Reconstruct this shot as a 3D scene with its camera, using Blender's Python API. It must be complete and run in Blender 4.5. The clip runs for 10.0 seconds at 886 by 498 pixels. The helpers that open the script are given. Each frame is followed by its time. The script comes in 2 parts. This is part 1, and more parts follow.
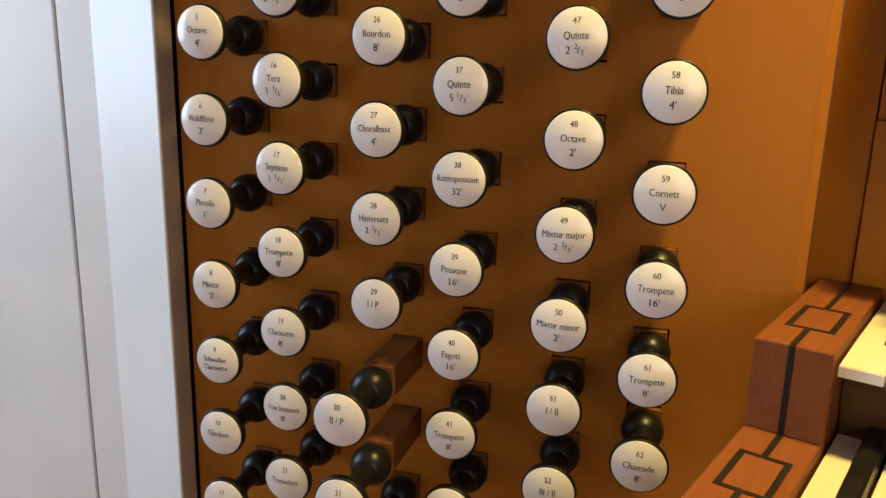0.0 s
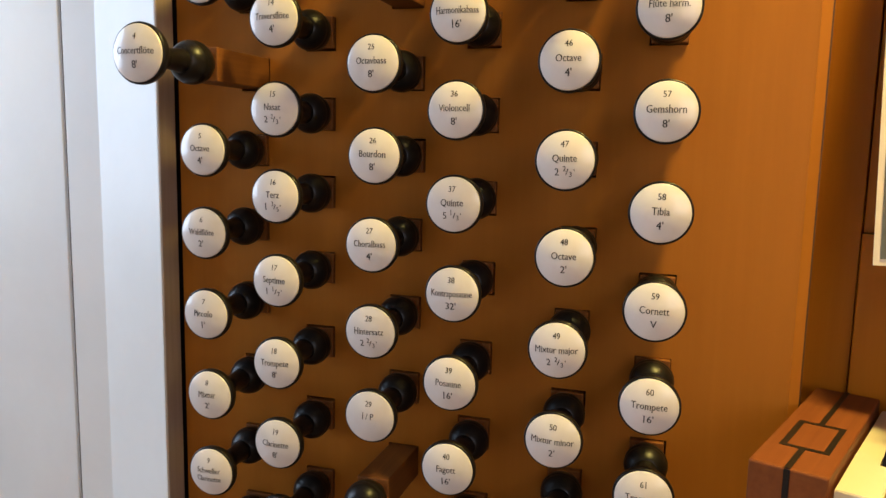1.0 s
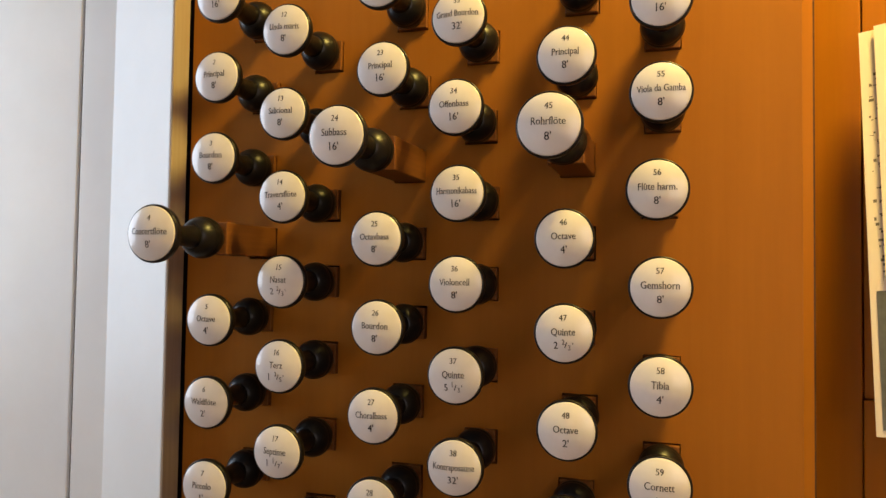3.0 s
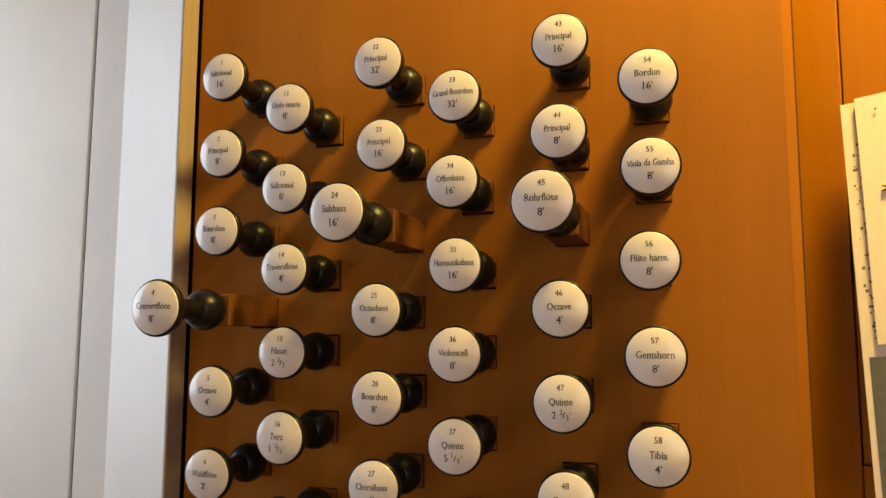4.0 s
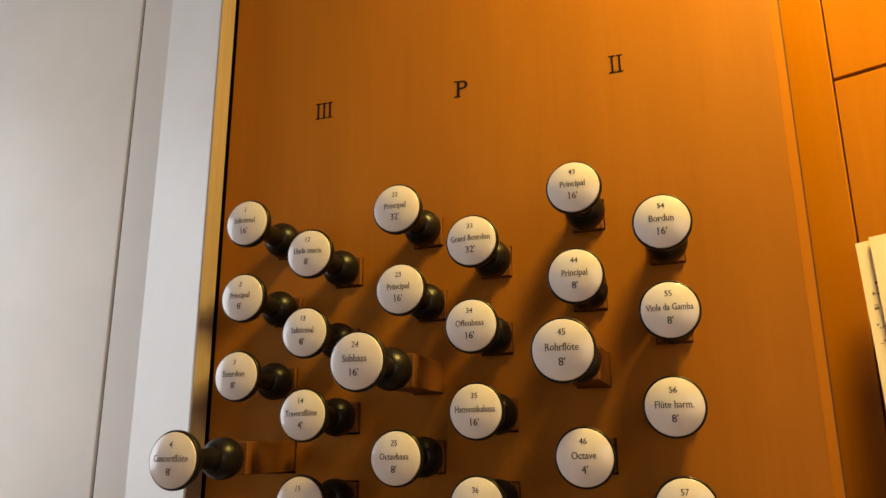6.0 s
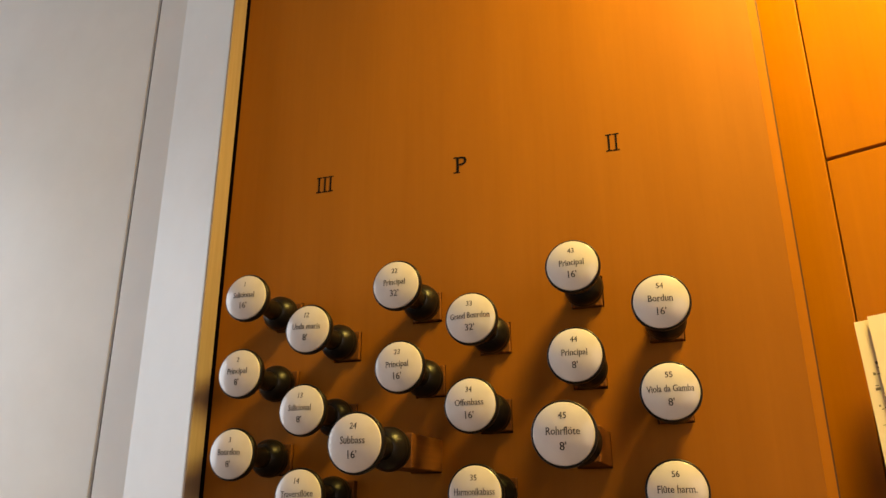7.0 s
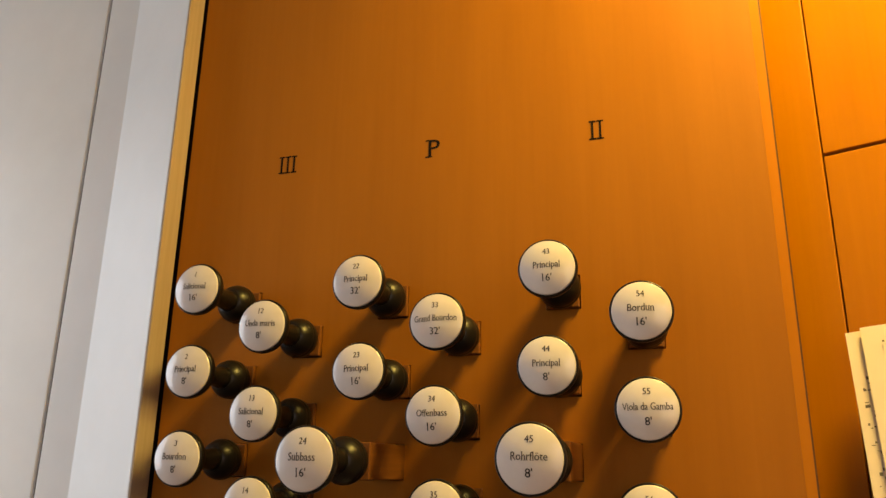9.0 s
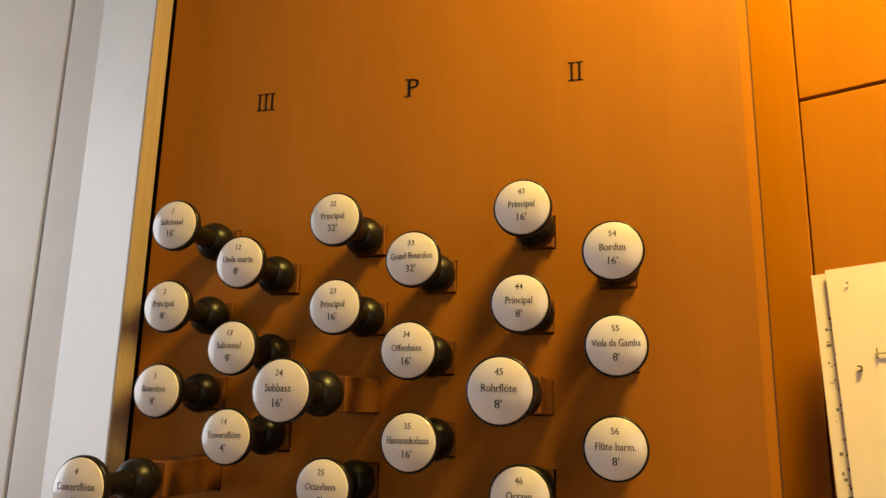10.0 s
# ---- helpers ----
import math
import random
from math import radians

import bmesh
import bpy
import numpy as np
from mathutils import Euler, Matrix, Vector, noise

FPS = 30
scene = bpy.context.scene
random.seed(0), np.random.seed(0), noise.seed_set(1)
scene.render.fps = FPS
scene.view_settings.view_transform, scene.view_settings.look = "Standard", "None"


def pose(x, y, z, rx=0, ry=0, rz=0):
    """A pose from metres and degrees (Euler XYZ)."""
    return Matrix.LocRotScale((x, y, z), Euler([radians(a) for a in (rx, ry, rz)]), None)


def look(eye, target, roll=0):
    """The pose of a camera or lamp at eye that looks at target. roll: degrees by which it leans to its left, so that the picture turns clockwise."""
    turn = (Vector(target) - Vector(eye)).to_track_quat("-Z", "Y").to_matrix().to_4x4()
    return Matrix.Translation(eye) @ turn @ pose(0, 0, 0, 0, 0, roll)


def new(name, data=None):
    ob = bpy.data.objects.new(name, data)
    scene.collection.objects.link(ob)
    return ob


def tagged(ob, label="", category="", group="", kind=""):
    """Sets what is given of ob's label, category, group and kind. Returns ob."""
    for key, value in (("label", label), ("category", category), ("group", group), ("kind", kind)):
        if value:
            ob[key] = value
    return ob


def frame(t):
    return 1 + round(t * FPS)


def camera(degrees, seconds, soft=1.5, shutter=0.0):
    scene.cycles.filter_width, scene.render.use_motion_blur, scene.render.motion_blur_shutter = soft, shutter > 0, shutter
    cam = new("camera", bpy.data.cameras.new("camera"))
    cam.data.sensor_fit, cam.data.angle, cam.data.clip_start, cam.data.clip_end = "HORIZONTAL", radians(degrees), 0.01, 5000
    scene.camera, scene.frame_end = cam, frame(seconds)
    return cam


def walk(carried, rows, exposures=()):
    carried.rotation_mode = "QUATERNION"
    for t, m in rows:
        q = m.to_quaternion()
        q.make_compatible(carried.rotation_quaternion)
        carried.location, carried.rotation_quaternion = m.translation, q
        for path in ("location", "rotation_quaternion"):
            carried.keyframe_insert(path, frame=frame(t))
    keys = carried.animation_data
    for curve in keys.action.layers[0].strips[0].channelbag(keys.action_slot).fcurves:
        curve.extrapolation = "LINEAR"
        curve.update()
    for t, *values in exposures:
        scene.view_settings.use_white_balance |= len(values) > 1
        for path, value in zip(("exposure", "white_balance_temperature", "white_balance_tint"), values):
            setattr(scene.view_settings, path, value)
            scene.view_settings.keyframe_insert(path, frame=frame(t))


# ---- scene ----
cam = camera(61.077, 10.0)
PATH = [
    (0, (-0.00066, -0.46223, 1.04887), (-0.54925, 1.40509, 0.58826), 1.468),
    (0.5, (0.00283, -0.46263, 1.06247), (-0.55956, 1.42239, 0.70136), 1.344),
    (1, (0.00540, -0.46242, 1.07613), (-0.56706, 1.43521, 0.80909), 1.256),
    (1.5, (0.00569, -0.46289, 1.08408), (-0.57428, 1.44297, 0.90709), 1.190),
    (2, (0.00531, -0.46325, 1.09370), (-0.58042, 1.44693, 1.00369), 1.094),
    (2.5, (0.00563, -0.46573, 1.09952), (-0.58377, 1.44545, 1.09562), 0.998),
    (4, (0.01366, -0.48004, 1.11471), (-0.57737, 1.41788, 1.33513), 0.186),
    (4.5, (0.01296, -0.48382, 1.12107), (-0.58843, 1.40278, 1.40225), -0.186),
    (5, (0.01030, -0.48458, 1.12556), (-0.60677, 1.38845, 1.45870), -0.563),
    (5.5, (0.01358, -0.48583, 1.13021), (-0.61005, 1.36777, 1.54885), -0.632),
    (7, (0.01275, -0.49212, 1.14840), (-0.57571, 1.30066, 1.81145), -0.251),
    (7.5, (0.01382, -0.49699, 1.15125), (-0.56908, 1.28744, 1.84118), -0.197),
    (8, (0.01244, -0.48960, 1.15050), (-0.56769, 1.29925, 1.83130), 0.061),
    (8.5, (0.01261, -0.46819, 1.17047), (-0.56082, 1.34070, 1.80220), 0.368),
    (9, (0.01515, -0.45729, 1.18400), (-0.54564, 1.37693, 1.75069), 0.733),
    (9.5, (0.01831, -0.45803, 1.18326), (-0.52536, 1.40080, 1.68243), 1.033),
    (10, (0.02118, -0.45911, 1.17741), (-0.50664, 1.42125, 1.60829), 1.137),
]
walk(cam, [(t, look(eye, target, roll)) for t, eye, target, roll in PATH],
     [(0.0, 0.66, 6050, 21), (2.5, 0.42, 6450, 22), (4.5, 0.16, 7200, 24), (7.5, -0.08, 7450, 25), (10.0, 0.0, 7500, 25)])

# ---- light ----
world = bpy.data.worlds.new("sky")
scene.world = world
world.use_nodes = True
wn = world.node_tree.nodes
sky = wn.new("ShaderNodeTexSky")
sky.sky_type, sky.sun_disc = "NISHITA", False
sky.sun_elevation, sky.sun_rotation = radians(35), radians(200)
world.node_tree.links.new(sky.outputs["Color"], wn["Background"].inputs["Color"])
wn["Background"].inputs["Strength"].default_value = 0.12


def area_lamp(name, m, width, height, power, colour, spread=180):
    data = bpy.data.lights.new(name, "AREA")
    data.shape, data.size, data.size_y = "RECTANGLE", width, height
    data.energy, data.color, data.spread = power, colour, radians(spread)
    ob = new(name, data)
    ob.matrix_world = m
    return ob


# the console frame: U to the player's right, V ahead, from the left end of the music wall
TURN = -23.0
CON = pose(0.1178, 0.1284, 0, 0, 0, TURN)


def con(u, v, z):
    return CON @ Vector((u, v, z))


LAMP = con(0.21, -0.170, 1.82)
# two added fills stand for daylight from unseen windows, placed to suit the shading
area_lamp("window_fill_west", pose(-1.66, -0.30, 1.40, 90, 0, -90), 0.78, 0.98, 12.2, (0.68, 0.88, 1.0))
area_lamp("window_fill_south", pose(0.85, -1.345, 1.35, 90, 0, 0), 0.78, 0.88, 4.2, (1.0, 0.90, 0.84))
area_lamp("console_lamp_light", Matrix.Translation(LAMP) @ pose(0, 0, 0, 0, 0, TURN), 0.20, 0.11, 11.6, (1.0, 0.80, 0.17))






# ---- materials ----
def nodes_of(name):
    m = bpy.data.materials.new(name)
    m.use_nodes = True
    t = m.node_tree
    return m, t, t.nodes["Principled BSDF"]


def link(t, a, b):
    t.links.new(a, b)


def noise_at(t, scale, stretch=(1, 1, 1), detail=4.0, rough=0.6):
    co = t.nodes.new("ShaderNodeTexCoord")
    mp = t.nodes.new("ShaderNodeMapping")
    mp.inputs["Scale"].default_value = stretch
    nz = t.nodes.new("ShaderNodeTexNoise")
    nz.inputs["Scale"].default_value = scale
    nz.inputs["Detail"].default_value = detail
    nz.inputs["Roughness"].default_value = rough
    link(t, co.outputs["Object"], mp.inputs["Vector"])
    link(t, mp.outputs["Vector"], nz.inputs["Vector"])
    return nz.outputs["Fac"]


def ramp(t, fac, stops):
    r = t.nodes.new("ShaderNodeValToRGB")
    r.color_ramp.elements[0].position, r.color_ramp.elements[0].color = stops[0][0], (*stops[0][1], 1)
    r.color_ramp.elements[1].position, r.color_ramp.elements[1].color = stops[-1][0], (*stops[-1][1], 1)
    for p, c in stops[1:-1]:
        r.color_ramp.elements.new(p).color = (*c, 1)
    link(t, fac, r.inputs["Fac"])
    return r.outputs["Color"]


def mixed(t, a, b, fac, mode="MULTIPLY"):
    m = t.nodes.new("ShaderNodeMix")
    m.data_type, m.blend_type = "RGBA", mode
    m.inputs[0].default_value = fac
    link(t, a, m.inputs[6])
    link(t, b, m.inputs[7])
    return m.outputs[2]


def bumped(t, bsdf, fac, strength, distance):
    b = t.nodes.new("ShaderNodeBump")
    b.inputs["Strength"].default_value, b.inputs["Distance"].default_value = strength, distance
    link(t, fac, b.inputs["Height"])
    link(t, b.outputs["Normal"], bsdf.inputs["Normal"])


def wood(name, dark, light, grain_axis=2, rough=0.38, fine=260.0, coat=0.25, shine=0.18):
    """Lacquered wood: long grain along one axis, broad tone drift, fine pores."""
    m, t, b = nodes_of(name)
    long = [1.0, 1.0, 1.0]
    long[grain_axis] = 0.035
    broad = [1.0, 1.0, 1.0]
    broad[grain_axis] = 0.15
    grain = noise_at(t, fine, long, 6.0, 0.65)
    drift = noise_at(t, 14.0, broad, 3.0)
    col = ramp(t, grain, [(0.25, dark), (0.75, light)])
    tone = ramp(t, drift, [(0.3, (0.86, 0.84, 0.80)), (0.7, (1.0, 1.0, 1.0))])
    link(t, mixed(t, col, tone, 1.0), b.inputs["Base Color"])
    spots = noise_at(t, 9.0, (1, 1, 1), 4.0)
    link(t, ramp(t, spots, [(0.3, (rough - 0.05,) * 3), (0.7, (rough + 0.08,) * 3)]), b.inputs["Roughness"])
    b.inputs["Specular IOR Level"].default_value = shine
    b.inputs["Coat Weight"].default_value, b.inputs["Coat Roughness"].default_value = coat, 0.25
    bumped(t, b, grain, 0.015, 0.0003)
    return m


def paint(name, colour, rough=0.5, spread=0.06, scale=18.0, bump=0.05, shine=0.5):
    m, t, b = nodes_of(name)
    b.inputs["Specular IOR Level"].default_value = shine
    n = noise_at(t, scale, (1, 1, 1), 5.0)
    low = tuple(c * (1 - spread) for c in colour)
    link(t, ramp(t, n, [(0.3, low), (0.7, colour)]), b.inputs["Base Color"])
    b.inputs["Roughness"].default_value = rough
    bumped(t, b, noise_at(t, 420.0, (1, 1, 0.4), 3.0), bump, 0.0003)
    return m


PANEL = wood("honey_lacquer", (0.350, 0.121, 0.0110), (0.380, 0.132, 0.0130), 2, 0.46, 260.0, 0.0, 0.11)
WALL_WOOD = wood("amber_lacquer", (0.440, 0.146, 0.0045), (0.480, 0.160, 0.0060), 2, 0.34, 260.0, 0.0, 0.20)
CHEEK = wood("cherry", (0.150, 0.044, 0.013), (0.205, 0.063, 0.018), 1, 0.5, 220.0, 0.0, 0.08)
SHAFT = wood("mahogany", (0.155, 0.052, 0.011), (0.235, 0.084, 0.018), 1, 0.5, 300.0, 0.0)
FASCIA = wood("dark_oak", (0.060, 0.022, 0.004), (0.10, 0.040, 0.008), 0, 0.5)
WHITE = paint("white_case_paint", (0.77, 0.76, 0.74), 0.42, 0.08, 9.0)
PLASTER = paint("plaster", (0.72, 0.70, 0.66), 0.85, 0.08, 6.0, 0.2)
FLOOR = wood("floor_oak", (0.22, 0.12, 0.05), (0.33, 0.19, 0.09), 1, 0.45, 60.0, 0.1)
EBONY = wood("ebony_inlay", (0.008, 0.006, 0.005), (0.020, 0.015, 0.012), 1, 0.4, 300.0, 0.1)
BLACK = paint("ebonised_black", (0.0110, 0.0085, 0.0080), 0.34, 0.4, 60.0, 0.04, 0.22)
# grey-brown for the shaded depth of the case joint
JOINT_SHADE = paint("joint_shade", (0.16, 0.135, 0.115), 0.8, 0.3, 20.0, 0.05, 0.1)
# near-black that paints the shade inside gaps and mortises
CAVITY_SHADE = paint("cavity_shade", (0.009, 0.006, 0.005), 0.9, 0.3, 20.0, 0.05, 0.05)
BONE = paint("bone_key", (0.66, 0.58, 0.46), 0.30, 0.06, 40.0, 0.05)
PRINT = paint("faded_print", (0.20, 0.155, 0.11), 0.7, 0.5, 300.0)
INK = paint("black_ink", (0.013, 0.010, 0.009), 0.8, 0.3, 300.0, 0.05, 0.05)
PAPER = paint("music_paper", (0.72, 0.60, 0.51), 0.8, 0.06, 25.0, 0.12)
PHOTO = paint("grey_print", (0.16, 0.16, 0.16), 0.6, 0.75, 30.0, 0.1)
METAL = paint("lamp_enamel", (0.05, 0.05, 0.05), 0.4)

m, t, b = nodes_of("porcelain")
stain = noise_at(t, 55.0, (1, 1, 1), 4.0)
link(t, ramp(t, stain, [(0.3, (0.61, 0.550, 0.525)), (0.7, (0.675, 0.615, 0.595))]), b.inputs["Base Color"])
b.inputs["Roughness"].default_value = 0.30
b.inputs["Coat Weight"].default_value, b.inputs["Coat Roughness"].default_value = 0.5, 0.08
PORCELAIN = m
# tan grain holding the shaded, warm-lit look of the pier's white return
RETURN_SHADE = wood("shaded_return", (0.36, 0.275, 0.205), (0.46, 0.36, 0.28), 2, 0.4, 200.0, 0.1)

m, t, b = nodes_of("lamp_tube")
b.inputs["Base Color"].default_value = (0.9, 0.8, 0.6, 1)
b.inputs["Emission Color"].default_value, b.inputs["Emission Strength"].default_value = (1.0, 0.62, 0.25, 1), 6.0
TUBE = m

m, t, b = nodes_of("window_glass")
b.inputs["Base Color"].default_value = (1, 1, 1, 1)
b.inputs["Transmission Weight"].default_value, b.inputs["Roughness"].default_value = 1.0, 0.0
GLASS = m


# ---- mesh helpers ----
def mesh_of(name, bm, material, smooth=False):
    me = bpy.data.meshes.new(name)
    bmesh.ops.recalc_face_normals(bm, faces=bm.faces)
    bm.to_mesh(me)
    bm.free()
    me.materials.append(material)
    if smooth:
        me.polygons.foreach_set("use_smooth", [True] * len(me.polygons))
    return me


def put(name, me, parent=None, m=None, label=""):
    ob = new(name, me)
    if parent:
        ob.parent = parent
    if m is not None:
        ob.matrix_basis = m
    if label:
        ob["label"] = label
    return ob


def part(name, bm, material, parent=None, label="", m=None, smooth=False):
    return put(name, mesh_of(name, bm, material, smooth), parent, m, label)


def box(bm, x0, x1, y0, y1, z0, z1, bevel=0.0):
    """A block between limits, its edges rounded."""
    made = bmesh.ops.create_cube(bm, size=1.0, matrix=Matrix.LocRotScale(
        ((x0 + x1) / 2, (y0 + y1) / 2, (z0 + z1) / 2), None, (x1 - x0, y1 - y0, z1 - z0)))
    if bevel:
        edges = {e for v in made["verts"] for e in v.link_edges}
        bmesh.ops.bevel(bm, geom=list(edges), offset=bevel, segments=2, affect="EDGES", profile=0.5)
    return bm


def block(*limits, bevel=0.0):
    return box(bmesh.new(), *limits, bevel=bevel)


def prism(outline, z0, z1, bevel=0.0):
    """An upright block on a plan outline."""
    bm = bmesh.new()
    low = [bm.verts.new((x, y, z0)) for x, y in outline]
    top = [bm.verts.new((x, y, z1)) for x, y in outline]
    n = len(outline)
    bm.faces.new(low)
    bm.faces.new(top)
    for i in range(n):
        bm.faces.new((low[i], low[(i + 1) % n], top[(i + 1) % n], top[i]))
    if bevel:
        up = [e for e in bm.edges if abs(e.verts[0].co.z - e.verts[1].co.z) > 1e-6]
        bmesh.ops.bevel(bm, geom=up, offset=bevel, segments=3, affect="EDGES", profile=0.5)
    return bm


def turned(profile, steps=40):
    """A body turned about the y axis; profile rows are (y, radius)."""
    bm = bmesh.new()
    rings = []
    for y, r in profile:
        if r < 1e-6:
            rings.append([bm.verts.new((0, y, 0))])
        else:
            rings.append([bm.verts.new((r * math.cos(2 * math.pi * i / steps), y, r * math.sin(2 * math.pi * i / steps)))
                          for i in range(steps)])
    for a, c in zip(rings, rings[1:]):
        for i in range(steps):
            j = (i + 1) % steps
            if len(a) == 1:
                bm.faces.new((a[0], c[i], c[j]))
            elif len(c) == 1:
                bm.faces.new((a[i], a[j], c[0]))
            else:
                bm.faces.new((a[i], a[j], c[j], c[i]))
    return bm


def structure(ob, label, category):
    return tagged(ob, label, category, "", "structure")


# ---- the room, unseen and added around the console ----
def room():
    x0, x1, y0, y1, z1 = -1.7, 2.2, -1.4, 2.0, 2.9
    structure(part("floor", block(x0, x1, y0, y1, -0.1, 0.0), FLOOR), "worn oak plank floor of the organ loft", "floor")
    structure(part("ceiling", block(x0, x1, y0, y1, z1, z1 + 0.1), PLASTER), "plain white plaster ceiling", "ceiling")
    structure(part("wall_east", block(x1, x1 + 0.2, y0, y1, 0, z1), PLASTER), "plain white plaster side wall", "wall")
    structure(part("wall_north", block(x0, x1, y1, y1 + 0.2, 0, z1), PLASTER), "plain white plaster wall behind the organ", "wall")

    def window(number, m, w, z0, z2):
        """An added, unseen framed window in its opening; local x runs along the wall, local y into it."""
        win = structure(new(f"window_{number}"), "white-framed window letting in daylight", "window")
        win.matrix_basis = m
        for a, c, d, e in ((0, 0.06, z0, z2), (w - 0.06, w, z0, z2), (0.06, w - 0.06, z0, z0 + 0.06), (0.06, w - 0.06, z2 - 0.06, z2)):
            part("window_frame", block(a, c, 0.10, 0.16, d, e, bevel=0.004), WHITE, win)
        pane = part("pane", block(0.06, w - 0.06, 0.127, 0.133, z0 + 0.06, z2 - 0.06), GLASS, win)
        pane.visible_shadow = False

    bm = bmesh.new()
    for lim in ((y0, -0.75, 0, z1), (0.15, y1, 0, z1), (-0.75, 0.15, 0, 0.85), (-0.75, 0.15, 1.95, z1)):
        box(bm, x0 - 0.2, x0, *lim)
    structure(part("wall_west", bm, PLASTER), "plain white plaster side wall with a window opening", "wall")
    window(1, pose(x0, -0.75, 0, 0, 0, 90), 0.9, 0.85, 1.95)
    bm = bmesh.new()
    for a, c, d, e in ((x0 - 0.2, 0.4, 0, z1), (1.3, x1 + 0.2, 0, z1), (0.4, 1.3, 0, 0.85), (0.4, 1.3, 1.85, z1)):
        box(bm, a, c, y0 - 0.2, y0, d, e)
    structure(part("wall_south", bm, PLASTER), "plain white plaster wall with a window opening", "wall")
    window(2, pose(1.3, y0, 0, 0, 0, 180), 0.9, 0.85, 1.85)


room()

# ---- the stop jamb ----
PITCH = 0.06
FACE_PLANE, PANEL_Y = 0.0, 0.0750
HALF = 0.0119
COLUMNS = [(1, 11, -0.3144, 1.31), (12, 21, -0.258, 1.28), (22, 32, -0.186, 1.31),
           (33, 42, -0.129, 1.28), (43, 53, -0.0582, 1.31), (54, 62, 0.0, 1.28)]
PULLED = {4: 0.067, 24: 0.0620, 30: 0.0605, 31: 0.0605, 45: 0.0590}
# stops that sit a little off the grid, in millimetres
ASTRAY = {3: (-1.5, 0), 5: (-1.6, 1), 6: (-1.8, 1), 7: (-1.6, 1), 13: (-1.5, 0), 22: (-1, -2), 23: (2, -3), 24: (-1.6, -0.5), 26: (1.5, 0),
          33: (-1, -2), 34: (-2, -2.5), 38: (0.5, 0.5), 43: (2, -1), 44: (0, -3), 45: (-0.8, 0.5), 48: (2, 0), 54: (0, -1.5), 56: (-2, 0)}
PLACE = {n: (x + ASTRAY.get(n, (0, 0))[0] / 1000, z - PITCH * (n - a) + ASTRAY.get(n, (0, 0))[1] / 1000)
         for a, c, x, z in COLUMNS for n in range(a, c + 1)}
PANEL_X0, PANEL_X1, PANEL_Z0, PANEL_Z1 = -0.3862, 0.0893, 0.45, 2.05


def jamb_panel():
    """The board, with a square mortise for every stop shaft."""
    hole = HALF + 0.0007
    xs, zs = {PANEL_X0, PANEL_X1}, {PANEL_Z0, PANEL_Z1}
    for x, z in PLACE.values():
        xs |= {round(x - hole, 5), round(x + hole, 5)}
        zs |= {round(z - hole, 5), round(z + hole, 5)}
    xs, zs = sorted(xs), sorted(zs)
    solid = {}
    for i in range(len(xs) - 1):
        for k in range(len(zs) - 1):
            cx, cz = (xs[i] + xs[i + 1]) / 2, (zs[k] + zs[k + 1]) / 2
            solid[i, k] = not any(abs(cx - x) < hole and abs(cz - z) < hole for x, z in PLACE.values())
    bm, seen = bmesh.new(), {}

    def vert(i, y, k):
        if (i, y, k) not in seen:
            seen[i, y, k] = bm.verts.new((xs[i], y, zs[k]))
        return seen[i, y, k]
    f, r = PANEL_Y, PANEL_Y + 0.02
    for (i, k), full in solid.items():
        if not full:
            continue
        bm.faces.new((vert(i, f, k), vert(i + 1, f, k), vert(i + 1, f, k + 1), vert(i, f, k + 1)))
        bm.faces.new((vert(i, r, k), vert(i, r, k + 1), vert(i + 1, r, k + 1), vert(i + 1, r, k)))
        for (di, dk), (a, c) in {(-1, 0): ((0, 0), (0, 1)), (1, 0): ((1, 0), (1, 1)),
                                 (0, -1): ((0, 0), (1, 0)), (0, 1): ((0, 1), (1, 1))}.items():
            if not solid.get((i + di, k + dk), False):
                bm.faces.new((vert(i + a[0], f, k + a[1]), vert(i + c[0], f, k + c[1]),
                              vert(i + c[0], r, k + c[1]), vert(i + a[0], r, k + a[1])))
    board = structure(part("stop_jamb_panel", bm, PANEL), "honey-brown lacquered wooden stop jamb panel of an organ", "panel")
    # added dark sheet that keeps the mortises in shade
    part("shade_backing", block(PANEL_X0 - 0.02, PANEL_X1, PANEL_Y + 0.16, PANEL_Y + 0.17, PANEL_Z0, PANEL_Z1), CAVITY_SHADE, board)
    # the chamfered lip along the free edge, and an added dark strip as its shadow gap
    part("edge_lip", prism([(0.0894, 0.0750), (0.0966, 0.0796), (0.0966, 0.0950), (0.0894, 0.0950)],
                           PANEL_Z0, PANEL_Z1), PANEL, board, "chamfered lacquered edge lip")
    part("edge_gap_shade", block(0.0967, 0.0980, 0.0815, 0.0950, PANEL_Z0, PANEL_Z1), FASCIA, board, "thin dark batten")
    return board


PANEL_OB = jamb_panel()


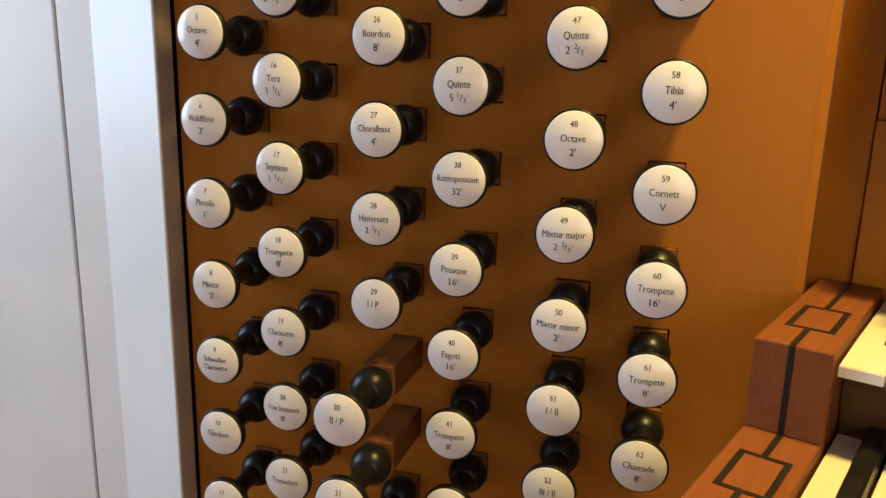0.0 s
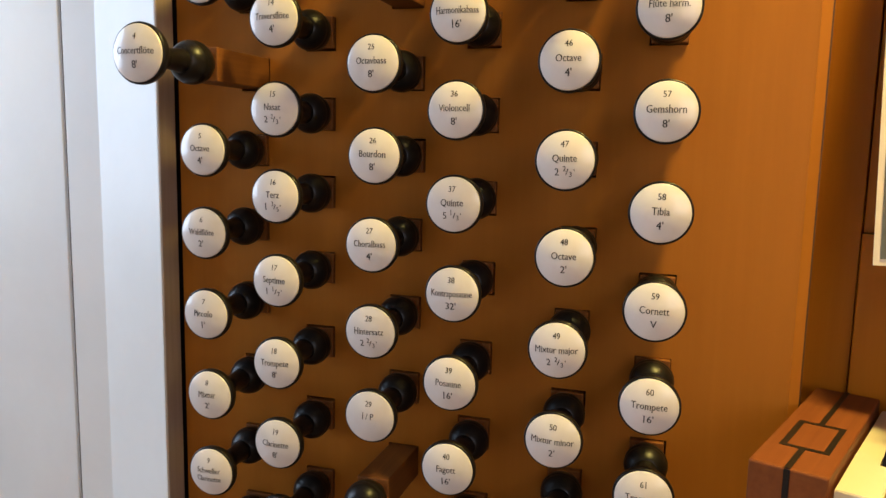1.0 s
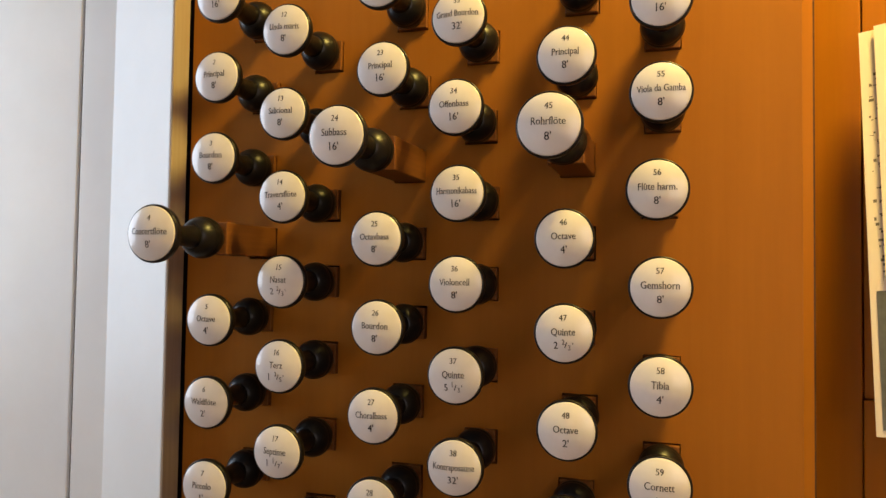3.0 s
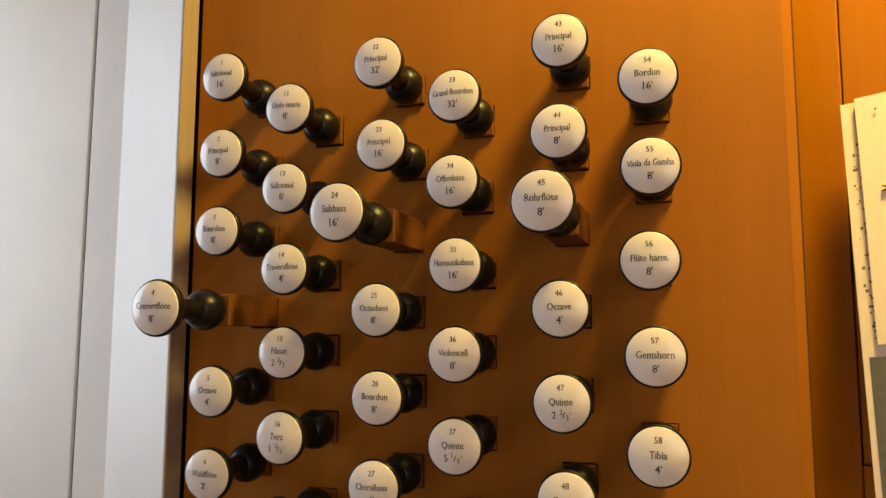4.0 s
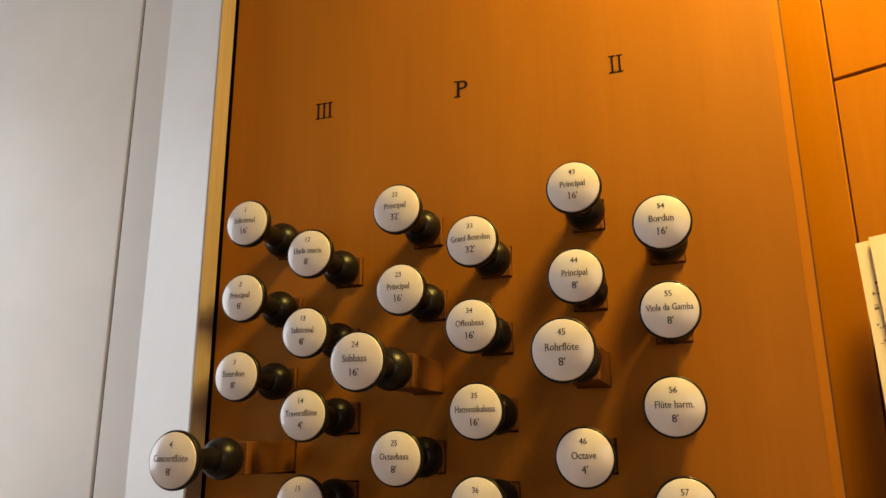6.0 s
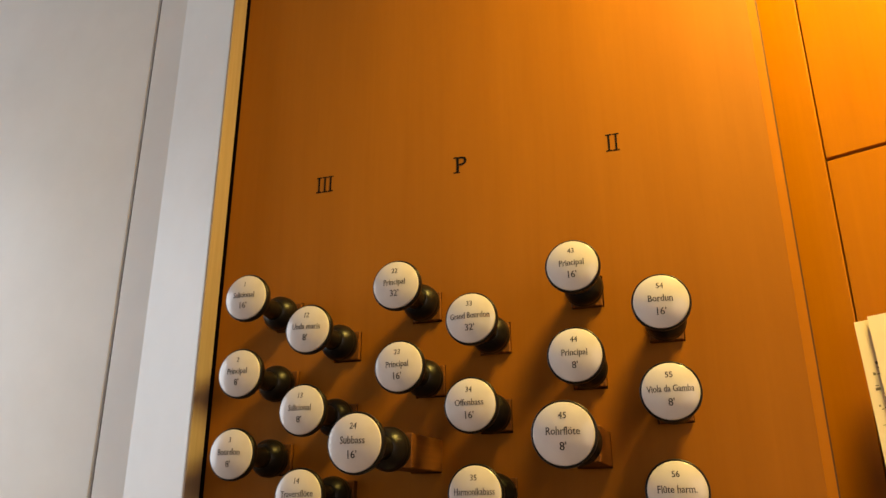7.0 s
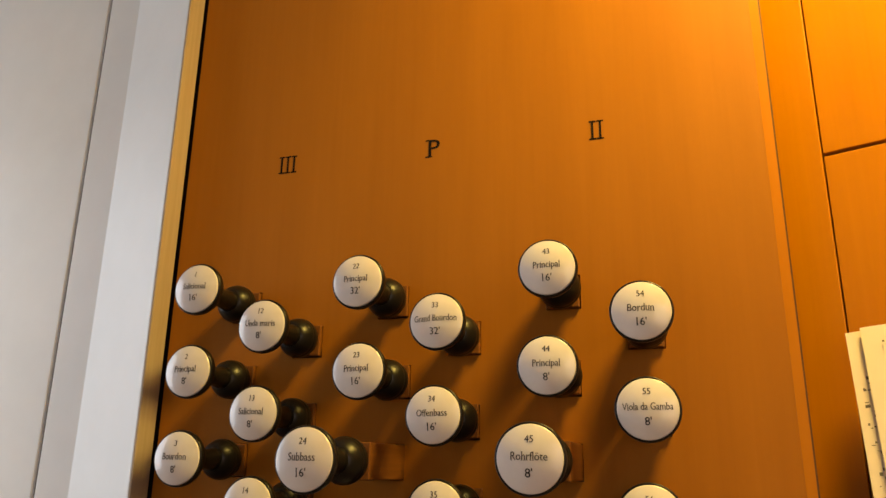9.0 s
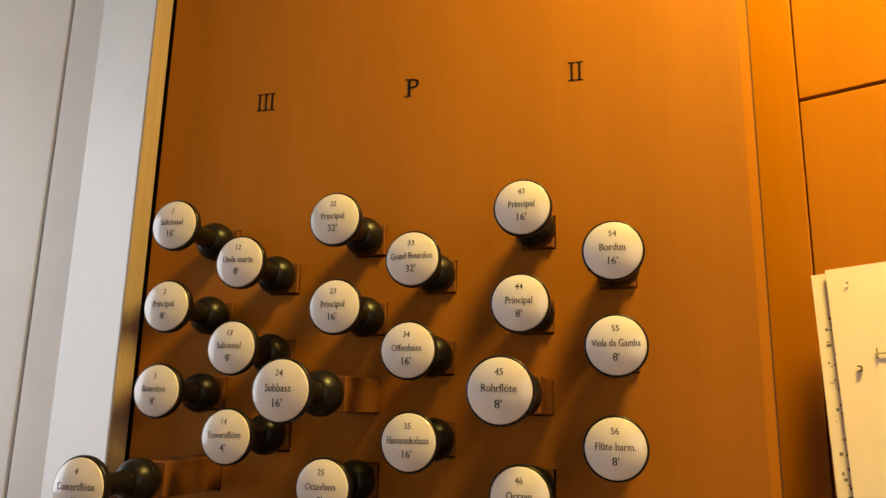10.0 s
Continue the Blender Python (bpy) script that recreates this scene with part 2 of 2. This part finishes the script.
# ---- the white case beside the jamb ----
def white_case():
    z0, z1 = 0.0, 2.6
    pier = [(-0.3912, 0.0532), (-0.4810, 0.0907), (-0.5202, 0.0941), (-0.5202, 0.1120), (-0.4930, 0.24), (-0.4018, 0.24), (-0.4018, 0.0757), (-0.3912, 0.0757)]
    structure(part("case_pier", prism(pier, z0, z1, 0.0012), WHITE), "white painted wooden pier of the organ case", "pier")
    # added strip that colours the pier's side face as if in shade
    part("edge_lipping", block(-0.3910, -0.3888, 0.0527, 0.0732, z0, z1, bevel=0.0006), RETURN_SHADE, bpy.data.objects["case_pier"], "pale wooden edge lipping")
    # added strip: the open gap's shade as a dark filler
    structure(part("jamb_gap_shade", block(-0.4014, -0.3866, 0.0780, 0.095, 0.45, 2.05), CAVITY_SHADE), "dark strip in the gap beside the jamb", "trim")
    d = Vector((-math.cos(radians(5.0)), math.sin(radians(5.0))))
    a = Vector((-0.5244, 0.0947))
    far = a + d * 1.3
    back = Vector((-d.y, d.x)) * -0.03
    door = [tuple(a), tuple(far), tuple(far + back), tuple(a + back)]
    structure(part("case_wall", prism(door, z0, z1, 0.001), WHITE), "white painted smooth wooden wall panel of the organ case", "wall")
    g = [(-0.5204, 0.0975), (-0.5242, 0.0978), (-0.5242, 0.113), (-0.5204, 0.113)]
    # added filler; its colour carries the shade of the open joint
    structure(part("case_gap_shade", prism(g, z0, z1), JOINT_SHADE), "dark strip in the joint of the white case", "trim")


white_case()

# ---- the music wall, console frame ----
SEAM, JOINT, LEDGE = 0.0182, 1.4140, 1.0240


def music_wall():
    wall = structure(new("wall_music"), "amber lacquered wooden back wall of the organ console", "wall")
    wall.matrix_basis = CON
    part("stile", block(-0.09, SEAM - 0.0006, 0.0, 0.02, 0.60, 2.05, bevel=0.0006), WALL_WOOD, wall)
    part("panel", block(SEAM + 0.0006, 1.10, 0.0, 0.02, JOINT + 0.0013, 2.05, bevel=0.0006), WALL_WOOD, wall)
    part("panel", block(SEAM + 0.0006, 1.10, 0.0, 0.02, LEDGE, JOINT - 0.0013, bevel=0.0006), WALL_WOOD, wall)
    part("lower_board", block(SEAM + 0.0006, 1.10, -0.004, 0.02, 0.60, LEDGE - 0.0004, bevel=0.001), WALL_WOOD, wall)
    # added dark sheet, shade colour showing through the seams
    part("shade_backing", block(-0.09, 1.10, 0.0205, 0.03, 0.60, 2.05), CAVITY_SHADE, wall)


music_wall()


# ---- key cheeks and manuals, console frame ----
U0, U1 = -0.0005, 0.0400
KEYBED = CON @ pose(0, 0, 0, 0, 0, 2.0)


def cheek(name, v0, v1, z0, z1, rect):
    """A cherry block with an ebony line and rectangle let into its top and front."""
    top = tagged(new(name), "cherry wood key cheek with ebony line inlay beside the manual", "key cheek", "key cheeks")
    top.matrix_basis = KEYBED
    part("body", block(U0, U1, v0, v1, z0, z1, bevel=0.0012), CHEEK, top)
    r0, r1 = rect
    w, a, c, h = 0.0035, 0.0068, 0.0335, 0.0003
    mid0, mid1 = 0.0178, 0.0211
    for lim in ((a, a + w, r0, r1), (c - w, c, r0, r1), (a + w, c - w, r0, r0 + w), (a + w, c - w, r1 - w, r1),
                (mid0, mid1, v0 + 0.0005, r0), (mid0, mid1, r1, v1)):
        part("inlay", block(*lim, z1 - 0.002, z1 + h), EBONY, top)
    part("inlay", block(mid0, mid1, v0 - h, v0 + 0.002, z0, z1 - 0.0004), EBONY, top)
    return top


cheek("key_cheek", -0.1745, -0.0072, 0.857, 0.9100, (-0.1405, -0.0895))
cheek("key_cheek", -0.3260, -0.0072, 0.800, 0.8570, (-0.2500, -0.2050))


def manual(z, front, back, label):
    """Naturals with notches for the sharps, from the lowest C."""
    keys = tagged(new("manual"), label, "keyboard", "manuals")
    keys.matrix_basis = KEYBED
    width, u = 0.0226, 0.0411
    notch = [(0.0, 0.0085), (0.0050, 0.0050), (0.0085, 0.0), (0.0, 0.0075), (0.0035, 0.0055)]
    sharp_from = front + 0.051
    for i in range(9):
        lo, hi = u + i * width + 0.0005, u + (i + 1) * width - 0.0005
        cut_l, cut_r = notch[i % 5]
        bm = prism([(lo, front), (hi, front), (hi, sharp_from), (hi - cut_r, sharp_from), (hi - cut_r, back),
                    (lo + cut_l, back), (lo + cut_l, sharp_from), (lo, sharp_from)], z - 0.0065, z)
        tops = [e for e in bm.edges if all(abs(v.co.z - z) < 1e-6 for v in e.verts)]
        bmesh.ops.bevel(bm, geom=tops, offset=0.0007, segments=2, affect="EDGES")
        part("natural_key", bm, BONE, keys)
        if cut_r:
            nl = notch[(i + 1) % 5][0]
            a, c = hi - cut_r + 0.0012, hi + 0.001 + nl - 0.0012
            bm = bmesh.new()
            low = [bm.verts.new(p) for p in ((a, sharp_from + 0.001, z - 0.004), (c, sharp_from + 0.001, z - 0.004),
                                             (c, back, z - 0.004), (a, back, z - 0.004))]
            up = [bm.verts.new(p) for p in ((a + 0.0012, sharp_from + 0.006, z + 0.010), (c - 0.0012, sharp_from + 0.006, z + 0.010),
                                            (c - 0.0012, back, z + 0.010), (a + 0.0012, back, z + 0.010))]
            bm.faces.new(low)
            bm.faces.new(up)
            for k in range(4):
                bm.faces.new((low[k], low[(k + 1) % 4], up[(k + 1) % 4], up[k]))
            bmesh.ops.bevel(bm, geom=list(bm.edges), offset=0.0011, segments=2, affect="EDGES")
            part("sharp_key", bm, BLACK, keys)
    part("key_frame", block(0.0411, 0.26, front + 0.03, back, z - 0.035, z - 0.0075), FASCIA, keys, "dark wooden key frame")
    return keys


manual(0.9020, -0.1662, -0.0065, "upper organ manual with bone naturals and black sharps")
manual(0.8495, -0.2900, -0.1325, "lower organ manual with bone naturals and black sharps")
fascia = structure(part("key_fascia", block(0.0408, 0.26, -0.1315, -0.1215, 0.82, 0.8935, bevel=0.001), FASCIA, m=KEYBED),
                   "dark wooden fascia board under the upper manual", "board")


# ---- music on the desk ----
def sheet(bm, corner, across, down, w0, w1, h0, h1, curl, thick=0.0006, nu=14, nv=18):
    """A slightly wavy leaf with thickness; w and h are the stretch of its width and height used."""
    normal = across.cross(down).normalized()
    grid = {}
    for s, lift in ((0, 0.0), (1, -thick)):
        for i in range(nu + 1):
            for k in range(nv + 1):
                a, d = w0 + (w1 - w0) * i / nu, h0 + (h1 - h0) * k / nv
                wave = curl * (math.sin(5.0 * d * 4 + 1.1) * 0.5 + math.sin(a * 30 + d * 9) * 0.35)
                grid[s, i, k] = bm.verts.new(corner + across * a + down * d + normal * (wave + lift))
    for s in (0, 1):
        for i in range(nu):
            for k in range(nv):
                bm.faces.new((grid[s, i, k], grid[s, i + 1, k], grid[s, i + 1, k + 1], grid[s, i, k + 1]))
    for i in range(nu):
        for k in (0, nv):
            bm.faces.new((grid[0, i, k], grid[0, i + 1, k], grid[1, i + 1, k], grid[1, i, k]))
    for k in range(nv):
        for i in (0, nu):
            bm.faces.new((grid[0, i, k], grid[0, i, k + 1], grid[1, i, k + 1], grid[1, i, k]))
    return bm


TL, BL = Vector((0.0205, -0.020, 1.2765)), Vector((0.0372, -0.0625, 1.0097))
DOWN = (BL - TL).normalized()
ACROSS = Vector((1.0, 0.0, 0.075))
ACROSS = (ACROSS - DOWN * ACROSS.dot(DOWN)).normalized()
OUT = DOWN.cross(ACROSS).normalized()
if OUT.y > 0:
    OUT = -OUT
TALL = (BL - TL).length


def music():
    desk = tagged(new("music_desk"), "wooden music desk leaning on the console wall", "music desk")
    desk.matrix_basis = CON
    bm = bmesh.new()
    sheet(bm, TL - OUT * 0.004, ACROSS, DOWN, 0.03, 0.60, 0.02, TALL + 0.002, 0.0, 0.006, 2, 2)
    part("board", bm, WALL_WOOD, desk)
    part("ledge", block(0.07, 0.65, -0.085, -0.006, 0.992, 1.002, bevel=0.002), WALL_WOOD, desk)
    book = tagged(new("music_booklet"), "open music booklet with a grey printed photograph on the desk", "booklet")
    book.matrix_basis = CON
    part("page", sheet(bmesh.new(), TL, ACROSS, DOWN, 0.0, 0.21, 0.0, TALL, 0.0016), PAPER, book)
    part("photograph", sheet(bmesh.new(), TL + OUT * 0.0007, ACROSS, DOWN, 0.004, 0.206, 0.180, TALL - 0.004, 0.0016, 0.0004),
         PHOTO, book, "grey printed photograph")
    rng = random.Random(5)
    for i in range(46):
        d = 0.03 + i * 0.0031 + rng.uniform(-0.004, 0.004)
        bm = bmesh.new()
        a0 = 0.0036 + rng.uniform(0, 0.0055)
        sheet(bm, TL + OUT * 0.0006, ACROSS, DOWN, a0, a0 + rng.uniform(0.0006, 0.0026), d, d + rng.uniform(0.0004, 0.0022), 0.0016, 0.0002, 3, 2)
        part("printed_mark", bm, PRINT, book)
    loose = tagged(new("loose_sheet"), "cream loose paper sheet with faint pencil marks over the booklet", "paper sheet")
    loose.matrix_basis = CON
    corner = TL + ACROSS * 0.0098 - DOWN * 0.001 + OUT * 0.0032
    part("page", sheet(bmesh.new(), corner, ACROSS, DOWN, 0.0, 0.20, 0.0, 0.1735, 0.0012), PAPER, loose)
    # a small written hook and two faint strokes
    bm = bmesh.new()
    pts = [(0.0122 + 0.0024 * math.cos(q), 0.0695 + 0.0018 * math.sin(q)) for q in [-1.6 + 0.3 * i for i in range(12)]]
    for (a, d), (e, f) in zip(pts, pts[1:]):
        sheet(bm, corner + OUT * 0.0011, ACROSS, DOWN, min(a, e) - 0.0003, max(a, e) + 0.0003, min(d, f) - 0.0003, max(d, f) + 0.0003, 0.0, 0.0012, 1, 1)
    part("written_mark", bm, PRINT, loose)
    for a, d, w, h in ((0.024, 0.057, 0.0006, 0.007), (0.024, 0.0605, 0.008, 0.0005), (0.012, 0.011, 0.0012, 0.001)):
        bm = bmesh.new()
        sheet(bm, corner + OUT * 0.0010, ACROSS, DOWN, a, a + w, d, d + h, 0.0, 0.0010, 1, 1)
        part("written_mark", bm, PRINT, loose)


music()


# ---- the lamp above ----
def console_lamp():
    lamp = tagged(new("console_lamp"), "long warm lamp bar above the music desk", "lamp")
    lamp.matrix_basis = Matrix.Translation(LAMP + Vector((0, 0, 0.014))) @ pose(0, 0, 0, 0, 0, TURN)
    part("housing", block(-0.120, 0.120, -0.072, 0.072, 0.0, 0.026, bevel=0.005), METAL, lamp)
    part("diffuser", block(-0.100, 0.100, -0.055, 0.055, -0.009, -0.001, bevel=0.003), TUBE, lamp)
    for u in (-0.09, 0.09):
        part("bracket", block(u - 0.008, u + 0.008, 0.072, 0.169, 0.006, 0.018, bevel=0.002), METAL, lamp)
    top = structure(part("console_top", block(-0.25, 1.0, -0.34, 0.03, 2.06, 2.10, bevel=0.004), WALL_WOOD, m=CON),
                    "amber lacquered top board of the console", "board")


console_lamp()

# ---- drawknobs ----
NAMES = {
    1: "Salicional|16'", 2: "Principal|8'", 3: "Bourdon|8'", 4: "Concertflöte|8'", 5: "Octave|4'", 6: "Waldflöte|2'",
    7: "Piccolo|1'", 8: "Mixtur|2'", 9: "Schweller|Clarinette", 10: "Glocken|", 11: "|",
    12: "Unda maris|8'", 13: "Salicional|8'", 14: "Traversflöte|4'", 15: "Nasat|2 2/3'", 16: "Terz|1 3/5'", 17: "Septime|1 1/7'",
    18: "Trompete|8'", 19: "Clarinette|8'", 20: "Vox humana|8'", 21: "Tremulant|",
    22: "Principal|32'", 23: "Principal|16'", 24: "Subbass|16'", 25: "Octavbass|8'", 26: "Bourdon|8'", 27: "Choralbass|4'",
    28: "Hintersatz|2 2/3'", 29: "I / P|", 30: "II / P|", 31: "|", 32: "|",
    33: "Grand Bourdon|32'", 34: "Offenbass|16'", 35: "Harmonikabass|16'", 36: "Violoncell|8'", 37: "Quinte|5 1/3'",
    38: "Kontraposaune|32'", 39: "Posaune|16'", 40: "Fagott|16'", 41: "Trompete|8'", 42: "|",
    43: "Principal|16'", 44: "Principal|8'", 45: "Rohrflöte|8'", 46: "Octave|4'", 47: "Quinte|2 2/3'", 48: "Octave|2'",
    49: "Mixtur major|2 2/3'", 50: "Mixtur minor|2'", 51: "I / II|", 52: "III / II|", 53: "|",
    54: "Bordun|16'", 55: "Viola da Gamba|8'", 56: "Flûte harm.|8'", 57: "Gemshorn|8'", 58: "Tibia|4'", 59: "Cornett|V",
    60: "Trompete|16'", 61: "Trompete|8'", 62: "Chamade|8'",
}
DOME_R, DOME_H = 0.0178, 0.0036
SPHERE = (DOME_R ** 2 + DOME_H ** 2) / (2 * DOME_H)


def dome(r):
    return SPHERE - math.sqrt(max(SPHERE ** 2 - r * r, 0))


def knob_meshes():
    shaft = mesh_of("shaft", block(-HALF, HALF, 0.0718, 0.22, -HALF, HALF, bevel=0.0008), SHAFT)
    ball = [(0.0735, 0.0), (0.0735, 0.0095), (0.0722, 0.0098)]
    ball += [(0.0590 + 0.0152 * math.cos(a), 0.0150 * math.sin(a)) for a in [0.80 + 0.13 * i for i in range(7)]]
    ball += [(0.0574, 0.0149), (0.0568, 0.0145), (0.0562, 0.0148)]
    ball += [(0.0590 + 0.0152 * math.cos(a), 0.0150 * math.sin(a)) for a in [1.90 + 0.13 * i for i in range(6)]]
    neck = [(0.0420, 0.0076), (0.0360, 0.0070), (0.0300, 0.0071), (0.0245, 0.0085), (0.0195, 0.0113), (0.0150, 0.0147),
            (0.0120, 0.0174), (0.0098, 0.0187), (0.0075, 0.0192), (0.0055, 0.0192), (0.0046, 0.0188), (0.0043, 0.0179), (0.0058, 0.0172), (0.0060, 0.0)]
    collar = mesh_of("collar", turned([p for p in ball] + [(0.0450, 0.0)]), BLACK, True)
    head = mesh_of("head", turned([(0.0480, 0.0), (0.0480, 0.0086)] + neck), BLACK, True)
    rows = [(0.0062, 0.0), (0.0062, DOME_R - 0.0004), (0.0048, DOME_R + 0.0001)]
    rows += [(dome(DOME_R * q), DOME_R * q) for q in (0.99, 0.965, 0.92, 0.85, 0.7, 0.5, 0.25)] + [(0.0, 0.0)]
    face = mesh_of("face", turned(rows, 48), PORCELAIN, True)
    return shaft, collar, head, face


def glyphs(body, size, x_scale=1.0):
    data = bpy.data.curves.new("writing", "FONT")
    data.body, data.size, data.align_x, data.align_y = body, 1.0, "LEFT", "BOTTOM_BASELINE"
    data.resolution_u = 3
    ob = new("writing", data)
    ob["fit"] = (size, x_scale)
    return ob


def lettering():
    """Every line of writing, as flat outlines: {key: [(font object, dx, dz)]}; converted in one go."""
    lines = {}
    for n, text in NAMES.items():
        name, foot = text.split("|")
        if n == 9:
            lines[n, "name"], lines[n, "foot"] = [[name, 0.0057, 0.88, 0.0006]], [[foot, 0.0057, 0.88, -0.0058]]
        else:
            lines[n, "name"] = [[name, 0.0064 if len(name) < 9 else 0.0061, 0.84 if len(name) < 13 else 0.74, -0.0008]] if name else []
            if "/" in foot:
                whole, frac = foot.split(" ")
                top, low = frac.rstrip("'").split("/")
                lines[n, "foot"] = [[whole, 0.0064, 0.92, -0.0092], [top, 0.0047, 0.85, -0.0066, 0.0052], ["/", 0.0054, 1.3, -0.0088, 0.0066],
                                    [low, 0.0047, 0.85, -0.0101, 0.0090], ["'", 0.0052, 0.9, -0.0090, 0.0117]]
            else:
                lines[n, "foot"] = [[foot, 0.0066, 0.95, -0.0094]] if foot else []
        lines[n, "number"] = [[str(n), 0.0054, 0.92, 0.0082]]
    return lines


def serifed(co, polys, upright=0.009, level=-0.005, reach=0.045, thick=0.027):
    """Give flat letters thick uprights, thin bars and a small foot at every stem end."""
    def area(p):
        q = co[list(p)]
        return np.sum(q[:, 0] * np.roll(q[:, 1], -1) - q[:, 1] * np.roll(q[:, 0], -1))
    polys = [p if area(p) > 0 else p[::-1] for p in polys]
    inner = {(a, c) for p in polys for a, c in zip(p, p[1:] + p[:1])}
    after = {a: c for a, c in inner if (c, a) not in inner}
    before = {c: a for a, c in after.items()}
    shape = co.copy()
    for v, c in after.items():
        if v not in before:
            continue
        push = np.zeros(2)
        for a, e in ((before[v], v), (v, c)):
            d = co[e] - co[a]
            push += np.array((d[1], -d[0])) / max(np.hypot(*d), 1e-9)
        shape[v] += push / max(np.hypot(*push), 0.8) * np.array((upright, level))
    made = []
    for a, c in after.items():
        if a not in before or c not in after:
            continue
        d = co[c] - co[a]
        lead, tail = co[a] - co[before[a]], co[after[c]] - co[c]
        if not (0.03 < abs(d[0]) < 0.16 and abs(d[1]) < 0.01):
            continue
        out = -1 if d[0] > 0 else 1
        if min(lead[1] * out, -tail[1] * out) < 0.2 or max(abs(lead[0]), abs(tail[0])) > 0.15:
            continue
        n = len(co) + len(made)
        side = np.array((reach * np.sign(d[0]), 0.0))
        rise = np.array((0.0, out * thick))
        made += [shape[a] - side, shape[a] - side + rise, shape[c] + side + rise, shape[c] + side]
        polys.append((a, n, n + 1, n + 2, n + 3, c))
    return (np.vstack([shape, made]) if made else shape), polys


LINES = lettering()
FONTS = {}
for key, rows in LINES.items():
    for row in rows:
        if row[0] not in FONTS:
            FONTS[row[0]] = glyphs(row[0], 1.0)
for word in ("P",):
    FONTS[word] = glyphs(word, 1.0)
FLAT = {}
depsgraph = bpy.context.evaluated_depsgraph_get()
for word, ob in FONTS.items():
    me = bpy.data.meshes.new_from_object(ob.evaluated_get(depsgraph))
    co = np.empty(len(me.vertices) * 3)
    me.vertices.foreach_get("co", co)
    FLAT[word] = serifed(co.reshape(-1, 3)[:, :2].copy(), [tuple(p.vertices) for p in me.polygons])
    bpy.data.meshes.remove(me)
for ob in FONTS.values():
    data = ob.data
    bpy.data.objects.remove(ob)
    bpy.data.curves.remove(data)


def writing(rows):
    """A flat line of writing laid on the domed face, centred."""
    verts, faces, spans = [], [], []
    for row in rows:
        word, size, squeeze, base = row[:4]
        co, polys = FLAT[word]
        co = co * [size * squeeze, size]
        co[:, 0] -= co[:, 0].min()
        co = co + [row[4] if len(row) > 4 else 0.0, base]
        faces += [tuple(i + len(verts) for i in p) for p in polys]
        verts += [tuple(c) for c in co]
    co = np.array(verts)
    co[:, 0] -= (co[:, 0].min() + co[:, 0].max()) / 2
    wide = co[:, 0].max() - co[:, 0].min()
    if wide > 0.0315:
        co[:, 0] *= 0.0315 / wide
    me = bpy.data.meshes.new("writing")
    me.from_pydata([(x, dome(math.hypot(x, z)) - 0.00012, z) for x, z in co], [], faces)
    me.materials.append(INK)
    return me


SHAFT_ME, COLLAR_ME, HEAD_ME, FACE_ME = knob_meshes()
SPIN = random.Random(3)
for n, (x, z) in PLACE.items():
    out = PULLED.get(n, 0.0)
    said = " ".join(w for w in NAMES[n].split("|") if w)
    knob = tagged(new("drawknob"), f"black drawknob, white face {n} {said}, " + ("pulled out" if out else "pushed in"),
                  "drawknob", "drawknobs on the stop jamb")
    knob.matrix_basis = pose(x + SPIN.uniform(-0.0002, 0.0002), -out, z + SPIN.uniform(-0.0002, 0.0002),
                             SPIN.uniform(-0.5, 0.5), SPIN.uniform(-1.6, 1.6), SPIN.uniform(-0.5, 0.5))
    put("shaft", SHAFT_ME, knob, label="square mahogany shaft")
    put("collar", COLLAR_ME, knob)
    put("head", HEAD_ME, knob)
    face = put("face", FACE_ME, knob, label="domed white porcelain face")
    for kind in ("number", "name", "foot"):
        if LINES[n, kind]:
            put("engraving", writing(LINES[n, kind]), face)


# ---- the division letters on the panel ----
def division(name, x, strokes, letter=""):
    bm = bmesh.new()
    y0, y1, h = PANEL_Y - 0.0003, PANEL_Y + 0.002, 0.0150
    if letter:
        co, polys = FLAT[letter]
        size = h / (co[:, 1].max() - co[:, 1].min())
        co = (co - [(co[:, 0].min() + co[:, 0].max()) / 2, (co[:, 1].min() + co[:, 1].max()) / 2]) * size
        vs = [bm.verts.new((a, y0, c)) for a, c in co]
        for p in polys:
            bm.faces.new([vs[i] for i in p])
        box(bm, co[:, 0].min() - 0.0016, co[:, 0].min() + 0.0040, y0, y1, -h / 2 - 0.0002, -h / 2 + 0.0008)
        box(bm, co[:, 0].min() - 0.0016, co[:, 0].min() + 0.0010, y0, y1, h / 2 - 0.0008, h / 2 + 0.0002)
    for k in range(strokes):
        c = (k - (strokes - 1) / 2) * 0.0058
        box(bm, c - 0.0008, c + 0.0008, y0, y1, -h / 2, h / 2)
        box(bm, c - 0.0026, c + 0.0026, y0, y1, h / 2 - 0.0008, h / 2 + 0.0002)
        box(bm, c - 0.0026, c + 0.0026, y0, y1, -h / 2 - 0.0002, -h / 2 + 0.0008)
    return tagged(part(name, bm, INK, m=pose(x, 0, 1.4340)), f"black painted division letter {letter or 'I' * strokes} on the jamb", "lettering",
                  "division letters")


division("division_letter", -0.2875, 3)
division("division_letter", -0.1565, 0, "P")
division("division_letter", -0.0270, 2)
